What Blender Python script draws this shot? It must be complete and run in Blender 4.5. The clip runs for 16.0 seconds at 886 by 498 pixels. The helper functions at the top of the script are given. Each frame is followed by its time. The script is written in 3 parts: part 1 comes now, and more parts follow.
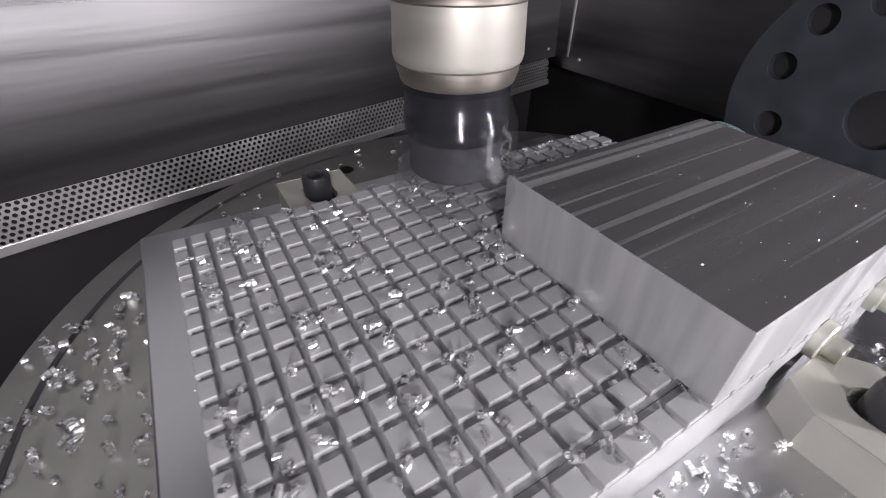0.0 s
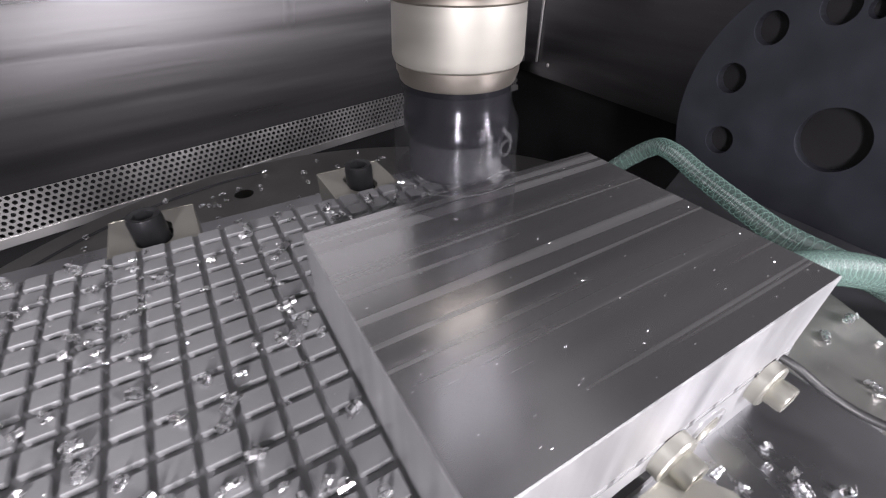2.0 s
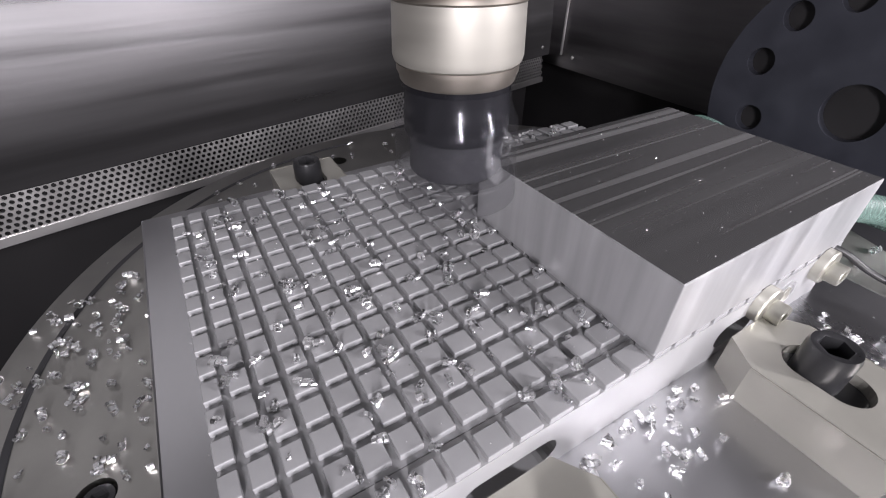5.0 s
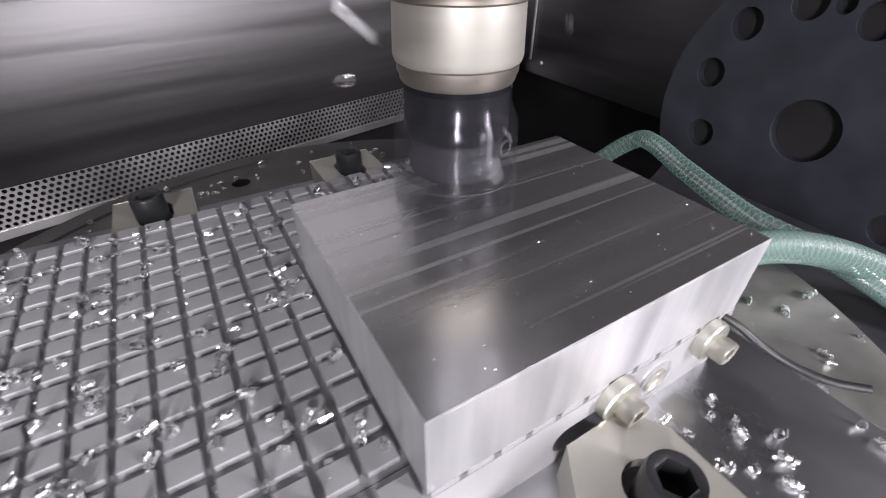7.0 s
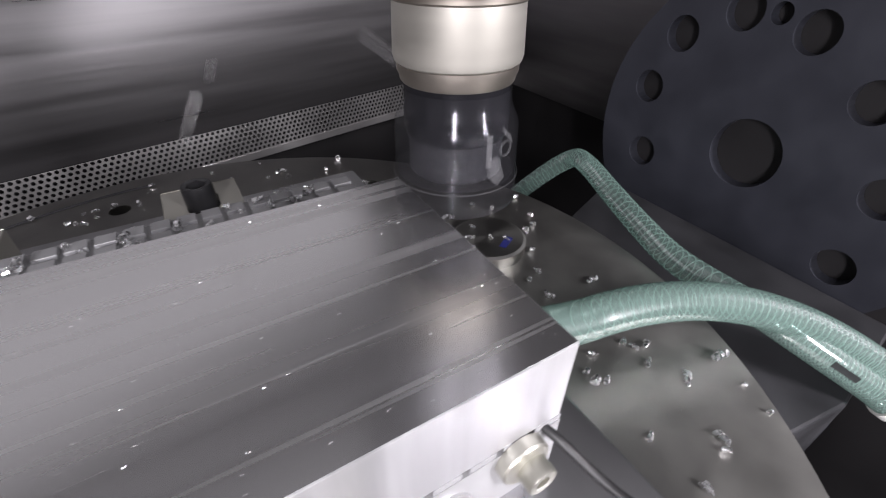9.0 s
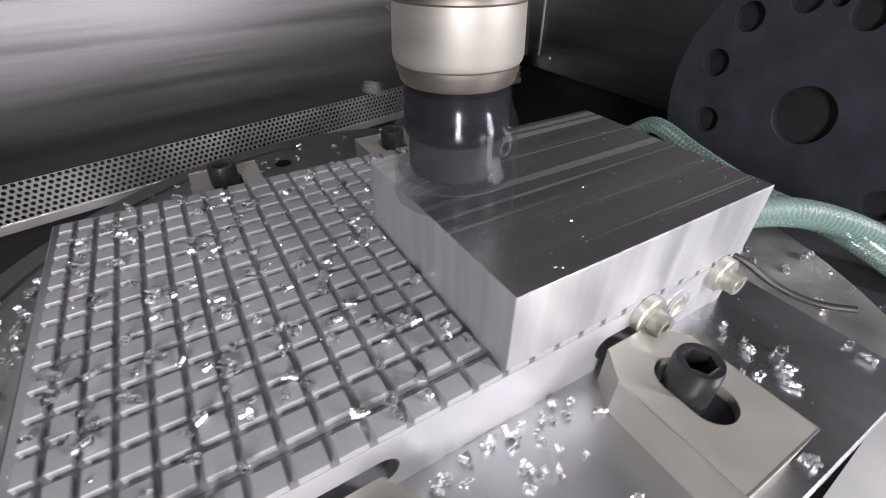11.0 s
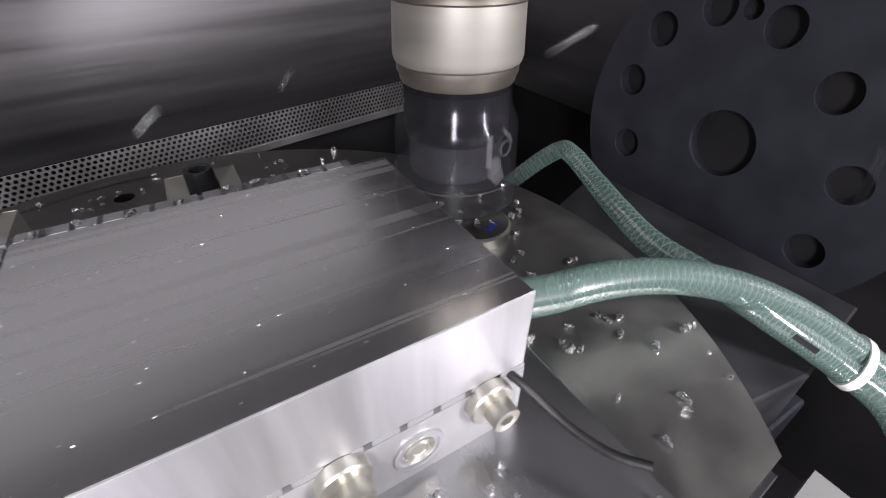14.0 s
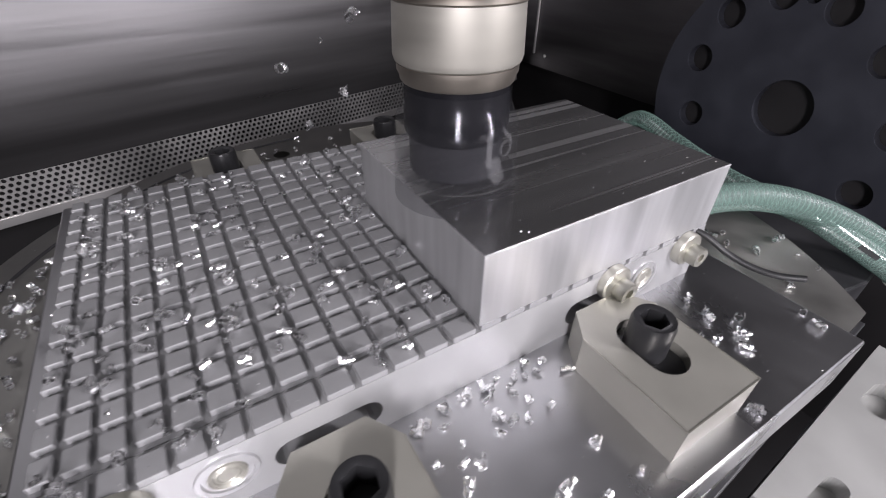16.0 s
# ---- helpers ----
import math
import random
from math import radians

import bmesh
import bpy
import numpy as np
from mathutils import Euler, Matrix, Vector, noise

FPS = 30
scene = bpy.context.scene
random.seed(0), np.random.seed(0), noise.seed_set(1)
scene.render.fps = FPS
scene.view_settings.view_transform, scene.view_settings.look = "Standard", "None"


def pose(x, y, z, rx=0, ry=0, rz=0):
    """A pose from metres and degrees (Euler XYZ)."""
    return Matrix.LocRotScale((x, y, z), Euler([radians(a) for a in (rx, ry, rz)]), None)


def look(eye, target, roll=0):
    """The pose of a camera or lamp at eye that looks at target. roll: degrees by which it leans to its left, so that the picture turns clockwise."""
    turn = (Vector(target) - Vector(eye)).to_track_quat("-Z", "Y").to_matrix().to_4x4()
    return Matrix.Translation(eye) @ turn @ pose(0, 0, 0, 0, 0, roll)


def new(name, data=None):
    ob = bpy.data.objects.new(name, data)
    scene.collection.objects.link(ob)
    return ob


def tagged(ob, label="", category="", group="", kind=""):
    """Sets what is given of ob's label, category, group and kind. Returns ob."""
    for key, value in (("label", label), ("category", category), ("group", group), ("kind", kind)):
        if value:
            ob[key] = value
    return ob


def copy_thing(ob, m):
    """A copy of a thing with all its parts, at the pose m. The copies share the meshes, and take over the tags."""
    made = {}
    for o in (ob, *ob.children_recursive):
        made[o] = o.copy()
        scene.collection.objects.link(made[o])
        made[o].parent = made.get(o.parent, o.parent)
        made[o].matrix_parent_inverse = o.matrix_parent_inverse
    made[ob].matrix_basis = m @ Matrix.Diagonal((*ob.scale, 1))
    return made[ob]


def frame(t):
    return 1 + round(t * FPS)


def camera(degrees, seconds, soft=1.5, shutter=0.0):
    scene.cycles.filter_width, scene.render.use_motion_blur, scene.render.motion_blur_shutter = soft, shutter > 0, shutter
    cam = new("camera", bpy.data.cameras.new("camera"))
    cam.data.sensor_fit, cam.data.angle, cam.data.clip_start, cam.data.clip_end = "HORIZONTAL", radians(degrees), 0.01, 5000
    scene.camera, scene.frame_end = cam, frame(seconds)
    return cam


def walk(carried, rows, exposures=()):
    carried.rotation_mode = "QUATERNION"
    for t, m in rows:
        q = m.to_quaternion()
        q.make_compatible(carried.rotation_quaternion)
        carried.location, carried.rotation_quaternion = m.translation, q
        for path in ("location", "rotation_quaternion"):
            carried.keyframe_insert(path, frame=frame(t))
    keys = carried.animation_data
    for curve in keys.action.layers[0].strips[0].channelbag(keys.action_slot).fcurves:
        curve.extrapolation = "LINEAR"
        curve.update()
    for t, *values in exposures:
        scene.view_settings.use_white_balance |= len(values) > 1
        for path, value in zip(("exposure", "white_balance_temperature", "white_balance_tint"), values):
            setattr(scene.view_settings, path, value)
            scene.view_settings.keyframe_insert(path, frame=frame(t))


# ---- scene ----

from math import sin, cos, pi

# camera and spindle head travel together: straight passes along x, a quick lifted return between them
cam = camera(91.05, 16.0, soft=1.1, shutter=0.5)
PASS_X = [(-0.1211, -0.0991, 0.0870), (-0.1222, -0.1000, 0.0835), (-0.1170, -0.0944, 0.0796), (-0.1248, -0.1001, 0.0868)]  # at the start, after half a second, at the end of each pass
PASS_Y = [-0.0269, -0.0508, -0.0735, -0.0963]
EYE_Z = 0.12876
TURN, TILT, LEAN = -31.001, -36.502, 0.335


def head_rows():
    rows = []
    for k in range(4):
        x0, x1, x2 = PASS_X[k]
        for dt in (0.0, 0.25, 0.5, 1.0, 1.5, 2.0, 2.5, 3.0, 3.5, 4.0, 4.22):
            if 5.0 * k + dt <= 16.0:
                x = x0 + (x1 - x0) * dt / 0.5 if dt < 0.5 else x1 + (x2 - x1) * (dt - 0.5) / 3.7
                rows.append((5.0 * k + dt, x, PASS_Y[k], EYE_Z))
        if k < 3:
            ya, yb = PASS_Y[k], PASS_Y[k + 1]
            for dt, x, s, z in ((0.10, 0.0815, 0.03, 0.0055), (0.20, 0.059, 0.2, 0.0085), (0.30, 0.0125, 0.5, 0.0105),
                                (0.40, -0.0335, 0.75, 0.0105), (0.50, -0.068, 0.92, 0.0095), (0.60, -0.0980, 1.0, 0.0055),
                                (0.70, -0.117, 1.0, 0.0015)):
                rows.append((5.0 * k + 4.2 + dt, x, ya + (yb - ya) * s, EYE_Z + z))
    return rows


HEAD = head_rows()
AIM = pose(0, 0, 0, 0, 0, TURN) @ pose(0, 0, 0, 90 + TILT) @ pose(0, 0, 0, 0, 0, LEAN)
walk(cam, [(t, Matrix.Translation((x, y, z)) @ AIM) for t, x, y, z in HEAD], exposures=[(0.0, 0.18), (3.5, 0.18), (9.0, 0.10), (11.5, 0.0), (13.0, -0.18), (14.0, -0.28), (16.0, -0.30)])

# ---- light: two lamp bars over the door side, added fills at the rear and roof ----
world = bpy.data.worlds.new("world")
world.use_nodes = True
world.node_tree.nodes["Background"].inputs[0].default_value = (0.012, 0.012, 0.014, 1)
world.node_tree.nodes["Background"].inputs[1].default_value = 1.0
scene.world = world


def lamp(name, eye, target, sx, sy, watts, color=(1.0, 0.955, 1.015)):
    data = bpy.data.lights.new(name, "AREA")
    data.shape, data.size, data.size_y, data.energy, data.color = "RECTANGLE", sx, sy, watts, color
    ob = new(name, data)
    ob.matrix_world = look(eye, target)
    return ob


lamp("lamp_door_side", (-0.37, -0.66, 0.30), (0.0, 0.12, 0.0), 0.10, 0.42, 13.0)
lamp("lamp_door_corner", (0.44, -0.56, 0.30), (0.05, 0.1, 0.0), 0.08, 0.42, 9.0)
# soft fill added in place of the rear panel's glow on the block top
lamp("fill_rear", (-0.12, 0.63, 0.44), (0.0, 0.1, 0.0), 0.95, 0.28, 0.42)
# weak unseen fill added overhead to lift table and pads
lamp("fill_roof", (-0.10, 0.10, 0.87), (-0.10, 0.10, 0.0), 1.4, 0.9, 1.0)


# ---- materials ----
def material(name, color, rough=0.4, metal=0.0, noise_scale=40.0, vary=0.15, bump=0.1, bump_scale=300.0, rough_vary=0.1,
             stretch=(1, 1, 1), per_piece=0.0, aniso=0.0, coat=0.0, alpha=1.0):
    m = bpy.data.materials.new(name)
    m.use_nodes = True
    nt = m.node_tree
    n, l = nt.nodes, nt.links
    b = n["Principled BSDF"]
    b.inputs["Metallic"].default_value = metal
    b.inputs["Anisotropic"].default_value = aniso
    b.inputs["Coat Weight"].default_value = coat
    co = n.new("ShaderNodeTexCoord")
    mp = n.new("ShaderNodeMapping")
    mp.inputs["Scale"].default_value = stretch
    l.new(co.outputs["Object"], mp.inputs["Vector"])
    big = n.new("ShaderNodeTexNoise")
    big.inputs["Scale"].default_value, big.inputs["Detail"].default_value = noise_scale, 6
    l.new(mp.outputs["Vector"], big.inputs["Vector"])
    fine = n.new("ShaderNodeTexNoise")
    fine.inputs["Scale"].default_value, fine.inputs["Detail"].default_value = bump_scale, 4
    l.new(mp.outputs["Vector"], fine.inputs["Vector"])
    ramp = n.new("ShaderNodeMapRange")
    ramp.inputs["From Min"].default_value, ramp.inputs["From Max"].default_value = 0.3, 0.7
    ramp.inputs["To Min"].default_value, ramp.inputs["To Max"].default_value = 1 - vary, 1 + vary
    l.new(big.outputs["Fac"], ramp.inputs["Value"])
    value = ramp.outputs["Result"]
    if per_piece:
        info = n.new("ShaderNodeObjectInfo")
        pr = n.new("ShaderNodeMapRange")
        pr.inputs["To Min"].default_value, pr.inputs["To Max"].default_value = 1 - per_piece, 1 + per_piece
        l.new(info.outputs["Random"], pr.inputs["Value"])
        mu = n.new("ShaderNodeMath")
        mu.operation = "MULTIPLY"
        l.new(value, mu.inputs[0])
        l.new(pr.outputs["Result"], mu.inputs[1])
        value = mu.outputs[0]
    mix = n.new("ShaderNodeVectorMath")
    mix.operation = "SCALE"
    mix.inputs[0].default_value = color
    l.new(value, mix.inputs["Scale"])
    l.new(mix.outputs["Vector"], b.inputs["Base Color"])
    rr = n.new("ShaderNodeMapRange")
    rr.inputs["From Min"].default_value, rr.inputs["From Max"].default_value = 0.3, 0.7
    rr.inputs["To Min"].default_value, rr.inputs["To Max"].default_value = max(0.02, rough - rough_vary), min(1, rough + rough_vary)
    l.new(big.outputs["Fac"], rr.inputs["Value"])
    l.new(rr.outputs["Result"], b.inputs["Roughness"])
    if bump:
        bp = n.new("ShaderNodeBump")
        bp.inputs["Strength"].default_value, bp.inputs["Distance"].default_value = bump, 0.0005
        l.new(fine.outputs["Fac"], bp.inputs["Height"])
        l.new(bp.outputs["Normal"], b.inputs["Normal"])
    b.inputs["Alpha"].default_value = alpha
    return m


ALU = material("milled_aluminium", (0.62, 0.62, 0.63), 0.34, 0.75, 30, 0.06, 0.05, 400, 0.06, (1, 12, 1))


def milled():
    """Face-milled aluminium: bands and thin bright lines left by the passes, a little askew to the edge."""
    m = bpy.data.materials.new("face_milled_aluminium")
    m.use_nodes = True
    n, l = m.node_tree.nodes, m.node_tree.links
    b = n["Principled BSDF"]
    b.inputs["Metallic"].default_value = 0.94
    co = n.new("ShaderNodeTexCoord")

    def field(scale, stretch, turn, detail):
        mp = n.new("ShaderNodeMapping")
        mp.inputs["Scale"].default_value = stretch
        mp.inputs["Rotation"].default_value = (0, 0, radians(turn))
        l.new(co.outputs["Object"], mp.inputs["Vector"])
        t = n.new("ShaderNodeTexNoise")
        t.inputs["Scale"].default_value, t.inputs["Detail"].default_value = scale, detail
        l.new(mp.outputs["Vector"], t.inputs["Vector"])
        return t.outputs["Fac"]

    def span(v, a, z, lo, hi):
        r = n.new("ShaderNodeMapRange")
        for k, q in (("From Min", a), ("From Max", z), ("To Min", lo), ("To Max", hi)):
            r.inputs[k].default_value = q
        l.new(v, r.inputs["Value"])
        return r.outputs["Result"]

    def add(a, c):
        q = n.new("ShaderNodeMath")
        l.new(a, q.inputs[0])
        l.new(c, q.inputs[1])
        return q.outputs[0]
    lines = add(span(field(150, (0.010, 1, 0), 1.2, 2), 0.600, 0.63, 0, 1), span(field(125, (0.009, 1, 0), -1.4, 2), 0.600, 0.63, 0, 1))
    bands = field(45, (0.03, 1, 0), 0.4, 3)
    fine = field(1500, (0.015, 1, 0), 0.6, 3)
    rough = add(span(bands, 0.3, 0.7, 0.19, 0.31), span(lines, 0, 1, 0.0, 0.14))
    l.new(rough, b.inputs["Roughness"])
    tone = n.new("ShaderNodeVectorMath")
    tone.operation = "SCALE"
    tone.inputs[0].default_value = (0.60, 0.595, 0.60)
    l.new(add(span(bands, 0.3, 0.7, 0.86, 1.04), span(lines, 0, 1, 0, 0.15)), tone.inputs["Scale"])
    l.new(tone.outputs["Vector"], b.inputs["Base Color"])
    bp = n.new("ShaderNodeBump")
    bp.inputs["Strength"].default_value, bp.inputs["Distance"].default_value = 0.012, 0.0004
    l.new(add(fine, span(lines, 0, 1, 0, 1.2)), bp.inputs["Height"])
    l.new(bp.outputs["Normal"], b.inputs["Normal"])
    return m


ALU_SIDE = material("sawn_block_aluminium", (0.47, 0.47, 0.48), 0.42, 0.7, 14, 0.13, 0.06, 260, 0.06, (9, 9, 0.7))
ALU_TOP = milled()
ALU_PAD = material("grey_plate_aluminium", (0.26, 0.26, 0.266), 0.44, 0.2, 60, 0.08, 0.06, 700, 0.05, per_piece=0.05)
ALU_BASE = material("ground_base_plate", (0.56, 0.56, 0.575), 0.30, 1.0, 9, 0.10, 0.05, 250, 0.08, (2, 1, 1))
# plate metal for the front face, lamp light on it put into a lighter colour
RAIL = material("lit_rail_aluminium", (0.37, 0.37, 0.375), 0.38, 0.4, 25, 0.06, 0.05, 400, 0.05)
STEEL_TABLE = material("ground_steel_table", (0.37, 0.365, 0.345), 0.38, 1.0, 30, 0.10, 0.08, 250, 0.03)


def turned(m, amount):
    """Fine turning marks round the object's own axis."""
    n, l = m.node_tree.nodes, m.node_tree.links
    tg = n.new("ShaderNodeTangent")
    tg.direction_type, tg.axis = "RADIAL", "Z"
    n["Principled BSDF"].inputs["Anisotropic"].default_value = amount
    l.new(tg.outputs[0], n["Principled BSDF"].inputs["Tangent"])


turned(STEEL_TABLE, 0.6)
STEEL_CLAMP = material("nickelled_clamp_steel", (0.40, 0.39, 0.35), 0.38, 0.6, 40, 0.06, 0.05, 500, 0.05)
ZINC = material("pale_zinc_steel", (0.56, 0.55, 0.49), 0.33, 0.85, 40, 0.05, 0.05, 500, 0.05)
DARK_NOSE = material("dark_spindle_housing", (0.10, 0.10, 0.105), 0.35, 0.8, 20, 0.1, 0.03, 200, 0.05)
STEEL_SPINDLE = material("satin_spindle_steel", (0.36, 0.346, 0.312), 0.55, 0.8, 20, 0.04, 0.03, 300, 0.04, (1, 1, 12))
STEEL_RING = material("dull_ring_steel", (0.27, 0.245, 0.215), 0.5, 1.0, 30, 0.06, 0.03, 300, 0.05)
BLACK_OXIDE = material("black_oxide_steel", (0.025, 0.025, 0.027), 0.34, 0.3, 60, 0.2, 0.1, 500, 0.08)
BLACK_HOLDER = material("black_tool_holder", (0.02, 0.02, 0.024), 0.22, 0.6, 40, 0.1, 0.02, 300, 0.05)
PAINT_DARK = material("dark_blue_grey_paint", (0.027, 0.0285, 0.037), 0.42, 0.0, 25, 0.18, 0.10, 180, 0.08)
PAINT_CRADLE = material("dark_cradle_steel", (0.035, 0.035, 0.038), 0.42, 0.2, 25, 0.25, 0.10, 200, 0.08)
STAINLESS = material("brushed_stainless", (0.16, 0.156, 0.16), 0.36, 1.0, 4, 0.14, 0.015, 60, 0.05, (0.5, 1, 12))
STAINLESS_STRIP = material("perforated_stainless", (0.50, 0.49, 0.485), 0.33, 0.85, 8, 0.12, 0.04, 200, 0.08)
# near-black sump colour, also used as the shade seen through holes
BLACK_VOID = material("black_sump_and_hole_shade", (0.012, 0.011, 0.012), 0.6, 0.0, 5, 0.3, 0.05, 40, 0.1)
RUBBER = material("black_rubber", (0.015, 0.015, 0.016), 0.45, 0.0, 50, 0.2, 0.1, 400, 0.1)
CHIP = material("bright_aluminium_chip", (0.90, 0.90, 0.91), 0.26, 1.0, 200, 0.05, 0.1, 900, 0.06, per_piece=0.1)
WHITE_PLASTIC = material("white_plastic", (0.78, 0.78, 0.74), 0.4, 0.0, 60, 0.05, 0.05, 400, 0.05)
INK = material("black_ink", (0.01, 0.012, 0.012), 0.5, 0.0, 60, 0.05, 0.0)
BLUE_INK = material("blue_marker_ink", (0.02, 0.025, 0.16), 0.5, 0.0, 60, 0.2, 0.0)


def clear(name, color, see, rough=0.08):
    """A see-through skin: part transparent, part gloss."""
    m = bpy.data.materials.new(name)
    m.use_nodes = True
    n, l = m.node_tree.nodes, m.node_tree.links
    out, b = n["Material Output"], n["Principled BSDF"]
    b.inputs["Base Color"].default_value = (*color, 1)
    b.inputs["Roughness"].default_value = rough
    tr = n.new("ShaderNodeBsdfTransparent")
    tr.inputs["Color"].default_value = (1, 1, 1, 1)
    mix = n.new("ShaderNodeMixShader")
    mix.inputs[0].default_value = see
    l.new(b.outputs[0], mix.inputs[1])
    l.new(tr.outputs[0], mix.inputs[2])
    l.new(mix.outputs[0], out.inputs["Surface"])
    return m


SWEEP = clear("spinning_cutter_blur", (0.09, 0.09, 0.10), 0.83, 0.09)
SWEEP.node_tree.nodes["Principled BSDF"].inputs["Metallic"].default_value = 0.6
CORE = clear("blurred_cutter_core", (0.035, 0.035, 0.04), 0.34, 0.25)
GLINT = clear("blurred_bright_edge", (0.6, 0.6, 0.62), 0.95, 0.22)


def brushed(m, amount):
    """Brushing along the sheet's own length, by its first texture layer."""
    n, l = m.node_tree.nodes, m.node_tree.links
    tg = n.new("ShaderNodeTangent")
    tg.direction_type = "UV_MAP"
    n["Principled BSDF"].inputs["Anisotropic"].default_value = amount
    l.new(tg.outputs[0], n["Principled BSDF"].inputs["Tangent"])


BRUSHED_WALL = material("brushed_rear_stainless", (0.105, 0.102, 0.105), 0.35, 0.74, 2.6, 0.34, 1.0, 3.6, 0.11, (0.40, 1, 9))
brushed(BRUSHED_WALL, 0.75)


def hose_skin():
    m = bpy.data.materials.new("green_clear_hose")
    m.use_nodes = True
    n, l = m.node_tree.nodes, m.node_tree.links
    tr, df, gl = n.new("ShaderNodeBsdfTransparent"), n.new("ShaderNodeBsdfDiffuse"), n.new("ShaderNodeBsdfGlossy")
    tr.inputs["Color"].default_value = (0.78, 0.91, 0.87, 1)
    df.inputs["Color"].default_value = (0.235, 0.335, 0.30, 1)
    gl.inputs["Roughness"].default_value = 0.16
    a, b = n.new("ShaderNodeMixShader"), n.new("ShaderNodeMixShader")
    a.inputs[0].default_value, b.inputs[0].default_value = 0.42, 0.26
    l.new(tr.outputs[0], a.inputs[1])
    l.new(df.outputs[0], a.inputs[2])
    l.new(a.outputs[0], b.inputs[1])
    l.new(gl.outputs[0], b.inputs[2])
    l.new(b.outputs[0], n["Material Output"].inputs["Surface"])
    return m


HOSE_CLEAR = hose_skin()
HOSE_WIRE = material("hose_spiral", (0.40, 0.50, 0.465), 0.25, 0.0, 60, 0.1, 0.0)


# ---- mesh helpers ----
def mesh_of(name, bm, mat, smooth=False):
    bmesh.ops.recalc_face_normals(bm, faces=bm.faces)
    me = bpy.data.meshes.new(name)
    bm.to_mesh(me)
    bm.free()
    me.materials.append(mat)
    if smooth:
        for f in me.polygons:
            f.use_smooth = True
    return me


def part(name, bm, mat, parent=None, label="", smooth=False, at=None):
    ob = new(name, mesh_of(name, bm, mat, smooth))
    if smooth:
        me = ob.data
        me.set_sharp_from_angle(angle=radians(35))
    if parent:
        ob.parent = parent
    if at is not None:
        ob.matrix_basis = at
    if label:
        ob["label"] = label
    return ob


def thing(name, label, category, at=None, group="", kind=""):
    ob = new(name)
    ob.empty_display_size = 0.01
    if at is not None:
        ob.matrix_basis = at
    return tagged(ob, label, category, group, kind)


def box(x0, y0, z0, x1, y1, z1, bevel=0.0, bm=None):
    bm = bm or bmesh.new()
    r = bmesh.ops.create_cube(bm, size=1.0, matrix=Matrix.Translation(((x0 + x1) / 2, (y0 + y1) / 2, (z0 + z1) / 2)) @ Matrix.Diagonal((x1 - x0, y1 - y0, z1 - z0, 1)))
    if bevel:
        edges = list({e for v in r["verts"] for e in v.link_edges})
        bmesh.ops.bevel(bm, geom=edges, offset=bevel, segments=2, affect="EDGES", profile=0.5)
    return bm


def lathe(profile, seg=48, bm=None, close=False):
    """Turns a profile of (radius, height) about z."""
    bm = bm or bmesh.new()
    rings = []
    for r, z in profile:
        if r < 1e-7:
            rings.append([bm.verts.new((0, 0, z))])
        else:
            rings.append([bm.verts.new((r * cos(2 * pi * i / seg), r * sin(2 * pi * i / seg), z)) for i in range(seg)])
    for a, b in zip(rings, rings[1:] + ([rings[0]] if close else [])):
        for i in range(seg):
            j = (i + 1) % seg
            q = [a[i % len(a)], a[j % len(a)], b[j % len(b)], b[i % len(b)]]
            q = list(dict.fromkeys(q))
            if len(q) > 2:
                bm.faces.new(q)
    return bm


def prism(outline, z0, z1, bevel=0.0):
    """An outline of (x, y) raised from z0 to z1."""
    bm = bmesh.new()
    low = [bm.verts.new((x, y, z0)) for x, y in outline]
    top = [bm.verts.new((x, y, z1)) for x, y in outline]
    n = len(outline)
    bm.faces.new(low[::-1])
    cap = bm.faces.new(top)
    for i in range(n):
        bm.faces.new((low[i], low[(i + 1) % n], top[(i + 1) % n], top[i]))
    if bevel:
        bmesh.ops.bevel(bm, geom=list(cap.edges), offset=bevel, segments=2, affect="EDGES", profile=0.5)
    return bm


def holed(outer, holes, z0, z1):
    """A flat plate with holes: rings of (x, y); top, bottom and all walls."""
    bm = bmesh.new()
    edges = []
    loops = []
    for ring in [outer] + holes:
        vs = [bm.verts.new((x, y, z1)) for x, y in ring]
        loops.append(vs)
        for i in range(len(vs)):
            edges.append(bm.edges.new((vs[i], vs[(i + 1) % len(vs)])))
    r = bmesh.ops.triangle_fill(bm, edges=edges, use_beauty=True, use_dissolve=False)
    top = [g for g in r["geom"] if isinstance(g, bmesh.types.BMFace)]
    ex = bmesh.ops.extrude_face_region(bm, geom=top)
    for g in ex["geom"]:
        if isinstance(g, bmesh.types.BMVert):
            g.co.z = z0
    return bm


def ring_pts(cx, cy, r, n=32):
    return [(cx + r * cos(2 * pi * i / n), cy + r * sin(2 * pi * i / n)) for i in range(n)]


def bezier(cps, n):
    out = []
    k = len(cps) - 1
    for i in range(n + 1):
        s = i / n
        out.append(sum((Vector(c) * (math.comb(k, j) * s ** j * (1 - s) ** (k - j)) for j, c in enumerate(cps)), Vector()))
    return out


def frames_along(path):
    up = Vector((0, 0, 1))
    out = []
    for i, p in enumerate(path):
        d = (path[min(i + 1, len(path) - 1)] - path[max(i - 1, 0)]).normalized()
        a = d.cross(up).normalized()
        up = a.cross(d).normalized()
        out.append((p, d, a, up.copy()))
    return out


